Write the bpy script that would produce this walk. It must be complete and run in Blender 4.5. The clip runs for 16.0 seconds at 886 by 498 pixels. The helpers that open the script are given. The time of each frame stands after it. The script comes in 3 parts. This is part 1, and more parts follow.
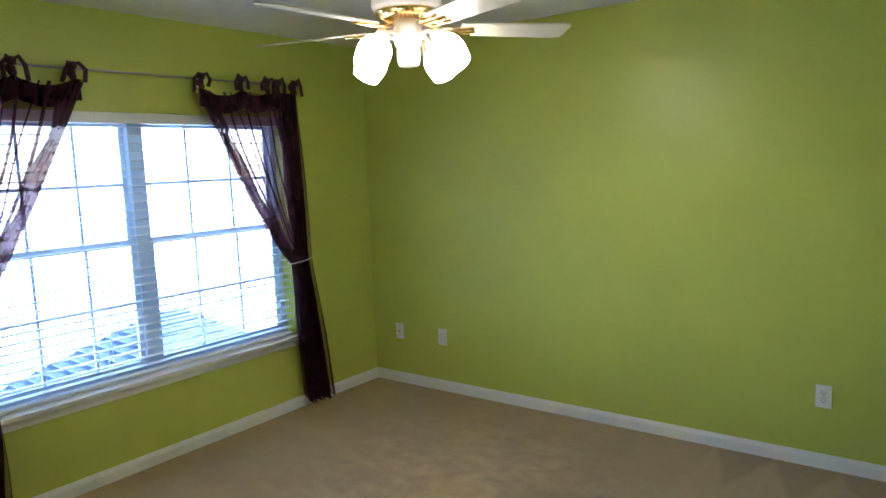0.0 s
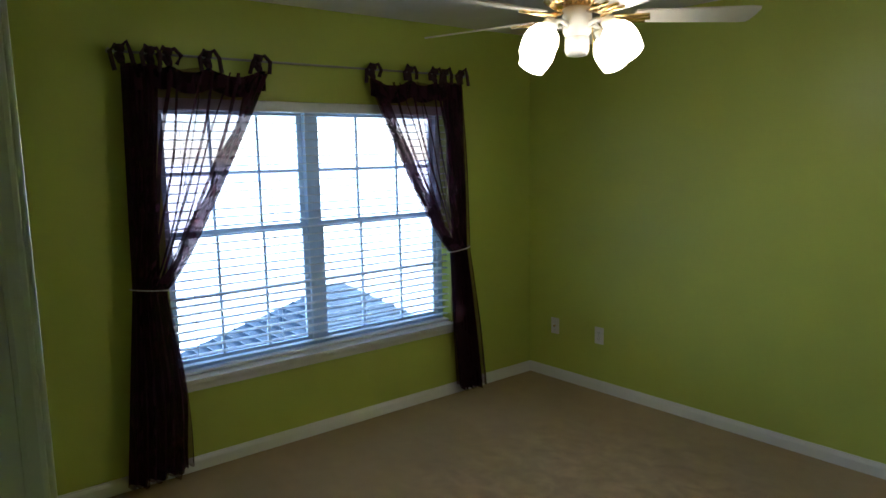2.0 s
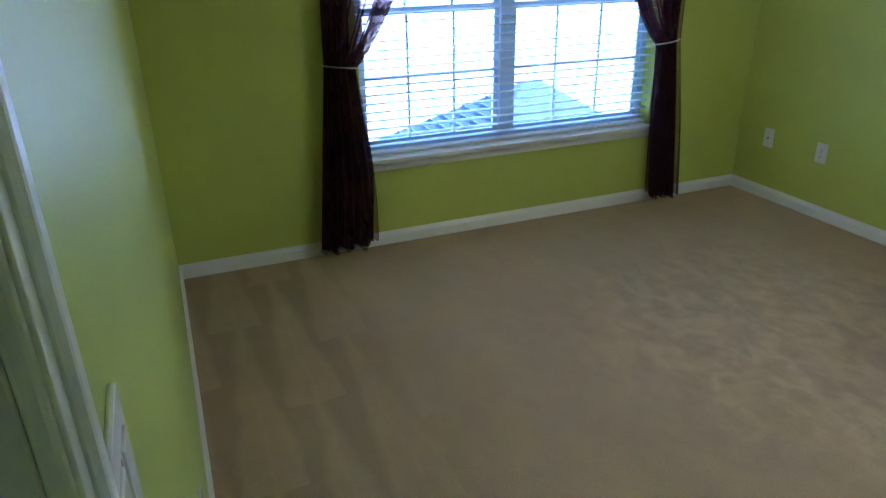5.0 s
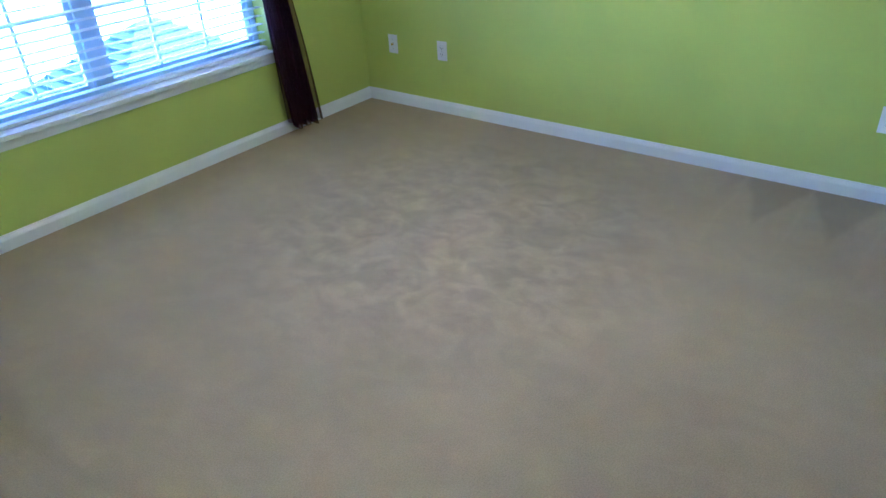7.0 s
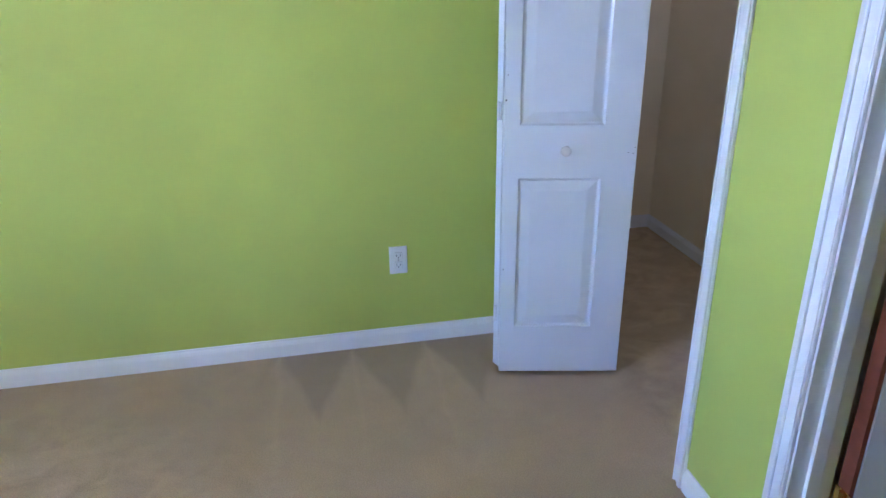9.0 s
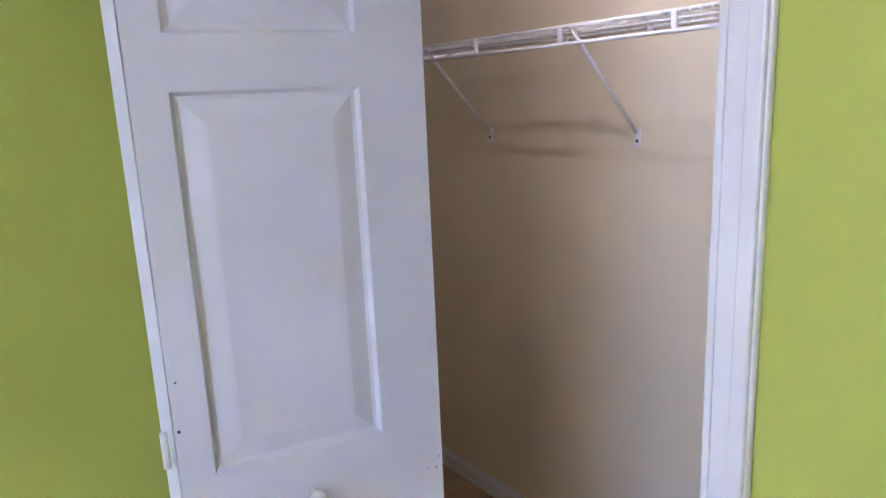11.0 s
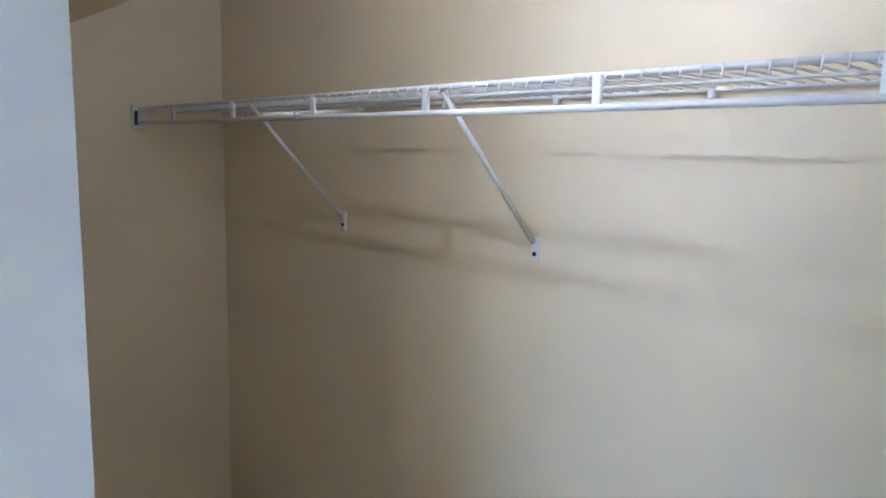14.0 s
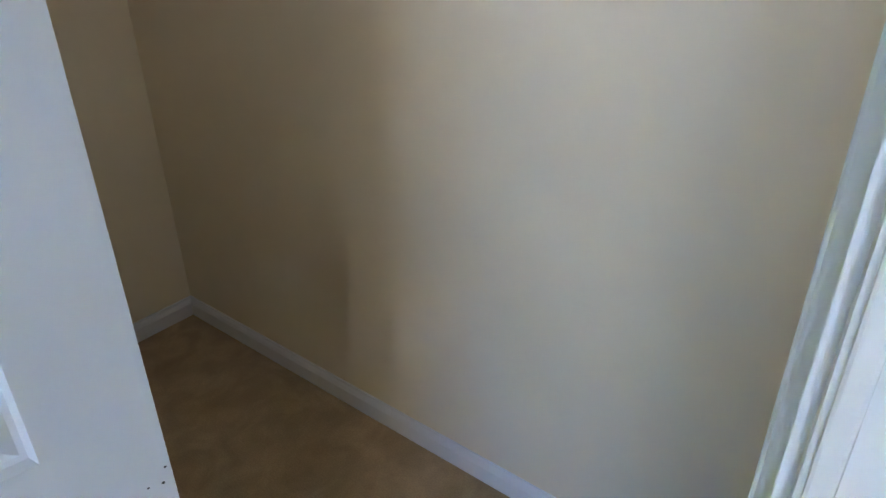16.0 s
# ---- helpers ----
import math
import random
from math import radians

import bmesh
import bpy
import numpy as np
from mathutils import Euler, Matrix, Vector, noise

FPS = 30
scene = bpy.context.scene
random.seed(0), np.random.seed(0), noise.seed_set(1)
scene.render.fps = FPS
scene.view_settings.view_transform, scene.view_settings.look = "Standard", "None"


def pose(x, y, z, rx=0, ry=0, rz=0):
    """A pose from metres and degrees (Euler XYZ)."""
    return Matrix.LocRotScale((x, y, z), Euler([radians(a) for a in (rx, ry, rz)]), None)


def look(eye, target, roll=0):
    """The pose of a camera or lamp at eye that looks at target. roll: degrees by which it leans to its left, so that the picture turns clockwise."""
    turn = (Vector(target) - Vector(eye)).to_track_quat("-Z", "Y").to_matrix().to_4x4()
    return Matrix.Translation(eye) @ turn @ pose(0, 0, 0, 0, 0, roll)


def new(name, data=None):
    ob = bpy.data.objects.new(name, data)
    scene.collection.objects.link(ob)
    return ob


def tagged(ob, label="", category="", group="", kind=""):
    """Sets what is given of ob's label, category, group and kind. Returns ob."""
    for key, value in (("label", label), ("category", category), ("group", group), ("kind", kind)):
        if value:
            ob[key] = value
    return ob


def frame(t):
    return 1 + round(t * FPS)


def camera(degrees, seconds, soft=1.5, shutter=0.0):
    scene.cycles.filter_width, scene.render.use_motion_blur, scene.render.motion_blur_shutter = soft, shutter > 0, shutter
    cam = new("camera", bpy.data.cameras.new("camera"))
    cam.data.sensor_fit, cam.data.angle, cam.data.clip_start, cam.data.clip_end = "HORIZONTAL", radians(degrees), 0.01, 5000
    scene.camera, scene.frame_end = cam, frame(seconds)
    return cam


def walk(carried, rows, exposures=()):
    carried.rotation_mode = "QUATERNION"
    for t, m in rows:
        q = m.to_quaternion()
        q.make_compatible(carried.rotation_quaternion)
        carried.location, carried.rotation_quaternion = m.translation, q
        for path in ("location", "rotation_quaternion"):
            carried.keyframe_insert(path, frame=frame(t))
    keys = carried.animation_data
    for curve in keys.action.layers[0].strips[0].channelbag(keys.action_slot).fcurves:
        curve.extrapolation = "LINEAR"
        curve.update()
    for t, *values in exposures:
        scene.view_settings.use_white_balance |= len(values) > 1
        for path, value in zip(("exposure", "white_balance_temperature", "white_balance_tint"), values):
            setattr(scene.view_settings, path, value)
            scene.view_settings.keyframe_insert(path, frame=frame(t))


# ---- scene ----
cam = camera(65.8, 16.0)
PATH = [
    (0, (-3.653, -3.507, 1.6), (-2.092, -2.295, 1.347), -2.2),
    (0.5, (-3.586, -3.489, 1.658), (-2.156, -2.112, 1.496), -2.2),
    (1, (-3.596, -3.491, 1.659), (-2.190, -2.083, 1.552), -1.7),
    (1.5, (-3.609, -3.484, 1.641), (-2.266, -2.025, 1.439), -1.4),
    (2, (-3.598, -3.479, 1.622), (-2.368, -1.94, 1.346), -1.1),
    (2.5, (-3.596, -3.457, 1.607), (-2.536, -1.806, 1.266), -1.2),
    (3, (-3.545, -3.429, 1.533), (-2.731, -1.639, 1.204), -1.2),
    (3.2, (-3.558, -3.415, 1.499), (-2.824, -1.588, 1.184), -1.2),
    (5.3, (-3.475, -3.380, 1.552), (-2.781, -1.721, 0.677), -1.0),
    (5.5, (-3.460, -3.376, 1.548), (-2.704, -1.753, 0.657), -1.5),
    (6, (-3.387, -3.374, 1.519), (-2.382, -1.905, 0.608), -2.4),
    (6.5, (-3.340, -3.236, 1.535), (-2.079, -2.004, 0.591), -2.8),
    (7, (-3.216, -3.218, 1.491), (-1.897, -2.125, 0.459), -3.4),
    (7.5, (-3.051, -3.147, 1.443), (-1.615, -2.281, 0.354), -4.7),
    (8, (-3.019, -2.848, 1.469), (-1.373, -2.442, 0.409), -7.2),
    (8.5, (-2.819, -2.691, 1.373), (-1.069, -2.753, 0.406), -2.0),
    (8.6, (-2.731, -2.685, 1.386), (-0.968, -2.793, 0.448), -2.2),
    (9, (-2.438, -2.693, 1.417), (-0.611, -3.029, 0.677), -0.7),
    (9.4, (-2.228, -2.627, 1.366), (-0.422, -3.269, 0.796), -0.7),
    (9.5, (-2.127, -2.620, 1.366), (-0.344, -3.347, 0.824), 0.3),
    (10, (-1.799, -2.702, 1.461), (-0.135, -3.665, 0.91), -0.6),
    (10.2, (-1.687, -2.777, 1.475), (-0.054, -3.799, 0.937), -1.3),
    (12.3, (-0.959, -3.464, 1.59), (0.610, -4.684, 1.346), -0.6),
    (12.5, (-0.941, -3.507, 1.591), (0.622, -4.738, 1.363), 0.8),
    (13, (-0.912, -3.564, 1.597), (0.632, -4.825, 1.406), 0.1),
    (13.5, (-0.897, -3.584, 1.595), (0.566, -4.941, 1.411), 0.7),
    (14, (-0.901, -3.577, 1.58), (0.514, -4.967, 1.296), 1.3),
    (14.5, (-0.913, -3.556, 1.546), (0.418, -4.986, 1.089), 2.8),
    (15, (-0.924, -3.541, 1.449), (0.342, -4.975, 0.863), 1.0),
    (15.5, (-0.927, -3.522, 1.364), (0.276, -4.927, 0.604), -0.1),
    (16, (-0.932, -3.492, 1.445), (0.158, -4.873, 0.494), -0.5),
]
EXPOSURES = [(0, 3.72, 5050, 15), (0.5, 3.27, 4950, 13), (1.0, 3.03, 5050, 13), (1.5, 2.92, 5150, 13), (2.0, 2.6, 5150, 11), (2.5, 1.5, 4900, 11), (3.0, 1.05, 4800, 11), (3.2, 1.05, 4800, 11),
             (5.3, 3.8, 4350, 15), (6.5, 4.2, 4050, 20), (7, 4.3, 4000, 20), (8, 4.55, 3950, 23), (9, 4.4, 4300, 28), (9.5, 4.22, 4700, 34), (10.2, 4.18, 5050, 42),
             (12.3, 4.42, 4600, 21), (14, 4.37, 4550, 20), (15.5, 4.2, 4400, 21), (16, 4.2, 4700, 20)]
walk(cam, [(t, look(eye, target, roll)) for t, eye, target, roll in PATH], EXPOSURES)

# ---------- world, light ----------
world = bpy.data.worlds.new("sky")
scene.world = world
world.use_nodes = True
nt = world.node_tree
bg = nt.nodes["Background"]
sky = nt.nodes.new("ShaderNodeTexSky")
sky.sky_type = "NISHITA"
sky.sun_disc = False
sky.sun_elevation = radians(42)
sky.sun_rotation = radians(104)
sky.air_density, sky.dust_density = 1.0, 0.6
nt.links.new(sky.outputs[0], bg.inputs[0])
bg.inputs[1].default_value = 0.15

sun = bpy.data.lights.new("sun", "SUN")
sun.energy, sun.angle, sun.color = 5.0, radians(0.5), (1.0, 0.95, 0.87)
sun_ob = new("sun", sun)
sun_ob.matrix_world = look((6, -1.5, 8), (0, 0, 0))

# ---------- materials ----------


def mat(name, color, rough=0.6, metal=0.0, vary=0.06, scale=6.0, bump=0.1, bscale=120.0, bdist=0.002, spec=0.5):
    """Painted or plain surface: colour drifting at two scales, fine relief."""
    m = bpy.data.materials.new(name)
    m.use_nodes = True
    t = m.node_tree
    n, l = t.nodes, t.links
    p = n["Principled BSDF"]
    p.inputs["Roughness"].default_value = rough
    p.inputs["Metallic"].default_value = metal
    p.inputs["Specular IOR Level"].default_value = spec
    co = n.new("ShaderNodeTexCoord")
    a = n.new("ShaderNodeTexNoise")
    a.inputs["Scale"].default_value, a.inputs["Detail"].default_value = scale, 6
    l.new(co.outputs["Object"], a.inputs["Vector"])
    r = n.new("ShaderNodeValToRGB")
    r.color_ramp.elements[0].position, r.color_ramp.elements[1].position = 0.3, 0.7
    r.color_ramp.elements[0].color = (*[c * (1 - vary) for c in color], 1)
    r.color_ramp.elements[1].color = (*[min(1, c * (1 + vary)) for c in color], 1)
    l.new(a.outputs["Fac"], r.inputs["Fac"])
    l.new(r.outputs["Color"], p.inputs["Base Color"])
    b = n.new("ShaderNodeTexNoise")
    b.inputs["Scale"].default_value, b.inputs["Detail"].default_value = bscale, 4
    l.new(co.outputs["Object"], b.inputs["Vector"])
    bp = n.new("ShaderNodeBump")
    bp.inputs["Strength"].default_value, bp.inputs["Distance"].default_value = bump, bdist
    l.new(b.outputs["Fac"], bp.inputs["Height"])
    l.new(bp.outputs["Normal"], p.inputs["Normal"])
    return m


def carpet_mat():
    m = bpy.data.materials.new("carpet_beige")
    m.use_nodes = True
    n, l = m.node_tree.nodes, m.node_tree.links
    p = n["Principled BSDF"]
    p.inputs["Roughness"].default_value = 0.95
    p.inputs["Specular IOR Level"].default_value = 0.1
    p.inputs["Sheen Weight"].default_value = 0.25
    p.inputs["Sheen Roughness"].default_value = 0.5
    co = n.new("ShaderNodeTexCoord")

    def tex(scale, detail, dist, lo, hi, stretch=(1, 1, 1), rot=0.0):
        mp = n.new("ShaderNodeMapping")
        mp.inputs["Scale"].default_value = stretch
        mp.inputs["Rotation"].default_value = (0, 0, rot)
        l.new(co.outputs["Object"], mp.inputs["Vector"])
        t = n.new("ShaderNodeTexNoise")
        t.inputs["Scale"].default_value, t.inputs["Detail"].default_value, t.inputs["Distortion"].default_value = scale, detail, dist
        l.new(mp.outputs["Vector"], t.inputs["Vector"])
        r = n.new("ShaderNodeMapRange")
        r.inputs["From Min"].default_value, r.inputs["From Max"].default_value = 0.38, 0.62
        r.inputs["To Min"].default_value, r.inputs["To Max"].default_value = lo, hi
        l.new(t.outputs["Fac"], r.inputs["Value"])
        return r.outputs["Result"], t.outputs["Fac"]

    brushed, _ = tex(0.9, 3, 0.3, 0.94, 1.05)
    scuffs, _ = tex(7.5, 6, 1.1, 0.86, 1.09, (1, 0.85, 1), 0.7)
    flecks, _ = tex(17, 5, 0.6, 0.93, 1.06, (1, 0.7, 1), 0.4)
    lanes, _ = tex(1.2, 2, 0.3, 0.96, 1.03, (2.0, 0.5, 1), 0.3)
    grain, gfac = tex(210, 3, 0, 0.90, 1.1)
    sep = n.new("ShaderNodeSeparateXYZ")
    wob = n.new("ShaderNodeTexNoise")
    wob.inputs["Scale"].default_value = 5.0
    l.new(co.outputs["Object"], wob.inputs["Vector"])
    add = n.new("ShaderNodeVectorMath")
    add.operation = "MULTIPLY_ADD"
    add.inputs[1].default_value = (0.06, 0.06, 0)
    l.new(wob.outputs["Color"], add.inputs[0])
    l.new(co.outputs["Object"], add.inputs[2])
    l.new(add.outputs[0], sep.inputs[0])

    def calc(op, a, b, c=None):
        k = n.new("ShaderNodeMath")
        k.operation = op
        for i, v in enumerate((a, b) if c is None else (a, b, c)):
            if isinstance(v, (int, float)):
                k.inputs[i].default_value = v
            else:
                l.new(v, k.inputs[i])
        return k.outputs[0]

    def ramp(v, a, b, lo, hi):
        r = n.new("ShaderNodeMapRange")
        r.inputs["From Min"].default_value, r.inputs["From Max"].default_value = a, b
        r.inputs["To Min"].default_value, r.inputs["To Max"].default_value = lo, hi
        l.new(v, r.inputs["Value"])
        return r.outputs["Result"]

    def within(v, lo, hi, soft):
        return calc("MULTIPLY", ramp(v, lo - soft, lo + soft, 0, 1), ramp(v, hi - soft, hi + soft, 1, 0))

    def fade(v, k):
        """Blend a factor towards 1 outside the mask k."""
        return calc("MULTIPLY_ADD", calc("SUBTRACT", v, 1.0), k, 1.0)

    X, Y = calc("SUBTRACT", sep.outputs["X"], 0.03), calc("SUBTRACT", sep.outputs["Y"], 0.03)

    def strokes(along, away, period, reach, depth, soft):
        """Vacuum strokes: nap brushed dark in wedges that taper away from a wall, light ridges between."""
        tri = calc("DIVIDE", calc("PINGPONG", along, period / 2), period / 2)
        k = calc("SUBTRACT", tri, calc("DIVIDE", away, reach))
        return calc("MULTIPLY", ramp(k, 0.0, soft, 1.05, depth), ramp(tri, 0.0, 0.12, 1.06, 1.0))

    # a trodden patch in the middle of the room
    px, py = calc("ADD", X, 1.15), calc("ADD", Y, 1.55)
    rad = calc("SQRT", calc("ADD", calc("MULTIPLY", px, px), calc("MULTIPLY", py, py)), 0.0)
    patch = calc("MAXIMUM", ramp(rad, 0.55, 1.05, 1.0, 0.22), ramp(Y, -3.80, -3.70, 0.9, 0.0))
    scuffs, flecks = fade(scuffs, patch), fade(flecks, patch)
    east = strokes(calc("ADD", Y, 2.476), calc("MULTIPLY", X, -1.0), 0.295, 0.46, 0.84, 0.22)
    east = fade(east, within(Y, -3.35, -2.43, 0.04))
    east = fade(east, ramp(X, -0.75, -0.45, 0.0, 1.0))
    lane = calc("SNAP", calc("ADD", X, 3.69), 0.215)
    row = calc("MODULO", calc("MULTIPLY_ADD", lane, 1.9, calc("MULTIPLY", Y, -1.0)), 1.05)
    west = strokes(calc("ADD", X, 3.15), row, 0.215, 1.15, 0.85, 0.3)
    west = fade(west, ramp(X, -3.0, -2.7, 1.0, 0.0))
    west = fade(west, ramp(Y, -2.5, -1.9, 0.0, 1.0))
    acc = brushed
    for o in (scuffs, flecks, lanes, grain, east, west):
        acc = calc("MULTIPLY", acc, o)
    mix = n.new("ShaderNodeVectorMath")
    mix.operation = "SCALE"
    mix.inputs[0].default_value = CARPET
    l.new(acc, mix.inputs["Scale"])
    l.new(mix.outputs[0], p.inputs["Base Color"])
    bp = n.new("ShaderNodeBump")
    bp.inputs["Strength"].default_value, bp.inputs["Distance"].default_value = 0.3, 0.004
    l.new(gfac, bp.inputs["Height"])
    l.new(bp.outputs["Normal"], p.inputs["Normal"])
    return m


def sheer_mat(name, color, see):
    """Thin woven voile: part of the light passes between the threads."""
    m = bpy.data.materials.new(name)
    m.use_nodes = True
    n, l = m.node_tree.nodes, m.node_tree.links
    p = n["Principled BSDF"]
    p.inputs["Base Color"].default_value = (*color, 1)
    p.inputs["Roughness"].default_value = 0.75
    p.inputs["Specular IOR Level"].default_value = 0.2
    tl = n.new("ShaderNodeBsdfTranslucent")
    tl.inputs["Color"].default_value = (*[min(1, c * 2.2) for c in color], 1)
    m1 = n.new("ShaderNodeMixShader")
    m1.inputs[0].default_value = 0.35
    l.new(p.outputs[0], m1.inputs[1])
    l.new(tl.outputs[0], m1.inputs[2])
    tr = n.new("ShaderNodeBsdfTransparent")
    tr.inputs["Color"].default_value = (0.92, 0.80, 0.84, 1)
    co = n.new("ShaderNodeTexCoord")
    ns = n.new("ShaderNodeTexNoise")
    ns.inputs["Scale"].default_value = 14
    l.new(co.outputs["Object"], ns.inputs["Vector"])
    mr = n.new("ShaderNodeMapRange")
    mr.inputs["To Min"].default_value, mr.inputs["To Max"].default_value = see - 0.12, see + 0.12
    l.new(ns.outputs["Fac"], mr.inputs["Value"])
    m2 = n.new("ShaderNodeMixShader")
    l.new(mr.outputs[0], m2.inputs[0])
    l.new(m1.outputs[0], m2.inputs[1])
    l.new(tr.outputs[0], m2.inputs[2])
    l.new(m2.outputs[0], n["Material Output"].inputs["Surface"])
    return m


def glass_mat():
    m = bpy.data.materials.new("window_glass")
    m.use_nodes = True
    n, l = m.node_tree.nodes, m.node_tree.links
    g = n.new("ShaderNodeBsdfGlossy")
    g.inputs["Roughness"].default_value = 0.02
    tr = n.new("ShaderNodeBsdfTransparent")
    tr.inputs["Color"].default_value = (0.95, 0.98, 1.0, 1)
    fr = n.new("ShaderNodeFresnel")
    fr.inputs["IOR"].default_value = 1.45
    mx = n.new("ShaderNodeMixShader")
    l.new(fr.outputs[0], mx.inputs[0])
    l.new(tr.outputs[0], mx.inputs[1])
    l.new(g.outputs[0], mx.inputs[2])
    l.new(mx.outputs[0], n["Material Output"].inputs["Surface"])
    return m


def glow_mat(name, color, strength):
    m = bpy.data.materials.new(name)
    m.use_nodes = True
    p = m.node_tree.nodes["Principled BSDF"]
    p.inputs["Base Color"].default_value = (0.9, 0.88, 0.82, 1)
    p.inputs["Roughness"].default_value = 0.3
    p.inputs["Emission Color"].default_value = (*color, 1)
    p.inputs["Emission Strength"].default_value = strength
    return m


CARPET = (0.38, 0.278, 0.142)
M_GREEN = mat("wall_green_paint", (0.50, 0.56, 0.095), 0.36, vary=0.03, scale=2.5, bump=0.25, bscale=170, bdist=0.0015, spec=0.35)
M_BEIGE = mat("closet_beige_paint", (0.83, 0.73, 0.52), 0.5, vary=0.03, scale=3, bump=0.25, bscale=170, bdist=0.0015, spec=0.35)
M_CEIL = mat("ceiling_white_texture", (0.84, 0.84, 0.84), 0.9, vary=0.03, scale=5, bump=0.9, bscale=55, bdist=0.006, spec=0.2)
M_TRIM = mat("white_semigloss_trim", (0.80, 0.80, 0.79), 0.3, vary=0.02, scale=9, bump=0.015, bscale=90)
M_DOOR = mat("white_door_paint", (0.74, 0.76, 0.79), 0.38, vary=0.02, scale=5, bump=0.14, bscale=220, bdist=0.001)
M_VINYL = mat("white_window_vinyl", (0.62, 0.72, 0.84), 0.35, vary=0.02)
M_SLAT = mat("white_blind_slat", (0.80, 0.83, 0.86), 0.4, vary=0.03, scale=20, bump=0.05)
M_PLATE = mat("white_plastic_plate", (0.82, 0.81, 0.79), 0.22, vary=0.02, bump=0.02)
M_SLOT = mat("dark_slot", (0.03, 0.03, 0.03), 0.6)
M_BRASS = mat("polished_brass", (0.83, 0.58, 0.22), 0.18, 1.0, vary=0.12, scale=30, bump=0.03)
M_FANW = mat("fan_white_enamel", (0.78, 0.76, 0.70), 0.3, vary=0.03, scale=12, bump=0.02)
M_BLADE = mat("fan_blade_white", (0.74, 0.71, 0.63), 0.32, vary=0.04, scale=10, bump=0.03)
M_WIRE = mat("white_vinyl_wire", (0.80, 0.80, 0.80), 0.35, vary=0.03, scale=20, bump=0.02)
M_CURT = sheer_mat("plum_sheer_voile", (0.045, 0.015, 0.024), 0.42)
M_FOLD = sheer_mat("plum_voile_doubled", (0.040, 0.013, 0.021), 0.13)
M_DENSE = sheer_mat("plum_voile_gathered", (0.035, 0.012, 0.02), 0.125)
M_CTIE = mat("plum_cloth", (0.035, 0.012, 0.02), 0.8, vary=0.15, scale=30)
M_CORD = mat("silver_cord", (0.62, 0.58, 0.52), 0.4, vary=0.1, scale=60)
M_ROD = mat("pewter_rod", (0.42, 0.40, 0.37), 0.35, 0.8, vary=0.08, scale=30)
M_RED = mat("stained_red_wood", (0.20, 0.055, 0.025), 0.45, vary=0.25, scale=12)
# roof shade is put into this dark blue base; the sun still reaches it
M_ROOF = mat("shaded_grey_shingle", (0.024, 0.042, 0.062), 0.9, vary=0.25, scale=3, bump=0.6, bscale=14, bdist=0.02)
M_SIDING = mat("pale_siding", (0.72, 0.70, 0.66), 0.8, vary=0.06, scale=2)
M_GROUND = mat("dry_pale_ground", (0.52, 0.52, 0.50), 0.95, vary=0.15, scale=0.3, bump=0.4, bscale=6, bdist=0.05)
M_GLASS = glass_mat()
M_BULB = glow_mat("lit_frosted_glass", (1.0, 0.80, 0.54), 1.7)
M_LAMP = glow_mat("lit_bulb", (1.0, 0.78, 0.52), 15.0)
M_LAMP_CLOSET = glow_mat("lit_closet_bulb", (1.0, 0.89, 0.72), 2.0)
M_CARPET = carpet_mat()

# ---------- mesh helpers ----------


def mesh_ob(name, bm, m, parent=None, smooth=False):
    me = bpy.data.meshes.new(name)
    bmesh.ops.recalc_face_normals(bm, faces=bm.faces)
    bm.to_mesh(me)
    bm.free()
    me.materials.append(m)
    if smooth:
        for f in me.polygons:
            f.use_smooth = True
    ob = new(name, me)
    if parent is not None:
        ob.parent = parent
    return ob


def add_box(bm, lo, hi, bevel=0.0):
    g = bmesh.ops.create_cube(bm, size=1.0)
    vs = g["verts"]
    for v in vs:
        v.co = Vector([lo[i] + (v.co[i] + 0.5) * (hi[i] - lo[i]) for i in range(3)])
    if bevel > 0:
        es = list({e for v in vs for e in v.link_edges})
        bmesh.ops.bevel(bm, geom=es, offset=bevel, segments=2, affect="EDGES", profile=0.5)


def boxes(name, parts, m, parent=None, bevel=0.0):
    bm = bmesh.new()
    for lo, hi in parts:
        add_box(bm, lo, hi, bevel)
    return mesh_ob(name, bm, m, parent)


def add_sweep(bm, pts, r, sides=8, closed=False):
    """A round bar of radius r along pts."""
    pts = [Vector(p) for p in pts]
    rings = []
    for i, p in enumerate(pts):
        a = pts[i - 1] if i else p
        b = pts[i + 1] if i < len(pts) - 1 else p
        d = (b - a).normalized()
        up = Vector((0, 0, 1)) if abs(d.z) < 0.9 else Vector((1, 0, 0))
        s = d.cross(up).normalized()
        u = s.cross(d)
        rings.append([bm.verts.new(p + r * (math.cos(k * math.tau / sides) * s + math.sin(k * math.tau / sides) * u)) for k in range(sides)])
    for q, w in zip(rings, rings[1:]):
        for k in range(sides):
            bm.faces.new((q[k], q[(k + 1) % sides], w[(k + 1) % sides], w[k]))
    bm.faces.new(rings[0][::-1])
    bm.faces.new(rings[-1])


def lathe(name, profile, m, parent=None, seg=32, place=None):
    """A turned shape from (radius, height) pairs about z."""
    bm = bmesh.new()
    rings = [[bm.verts.new((r * math.cos(k * math.tau / seg), r * math.sin(k * math.tau / seg), z)) for k in range(seg)] for r, z in profile]
    for q, w in zip(rings, rings[1:]):
        for k in range(seg):
            bm.faces.new((q[k], q[(k + 1) % seg], w[(k + 1) % seg], w[k]))
    bm.faces.new(rings[0][::-1])
    bm.faces.new(rings[-1])
    if place is not None:
        bm.transform(place)
    return mesh_ob(name, bm, m, parent, True)


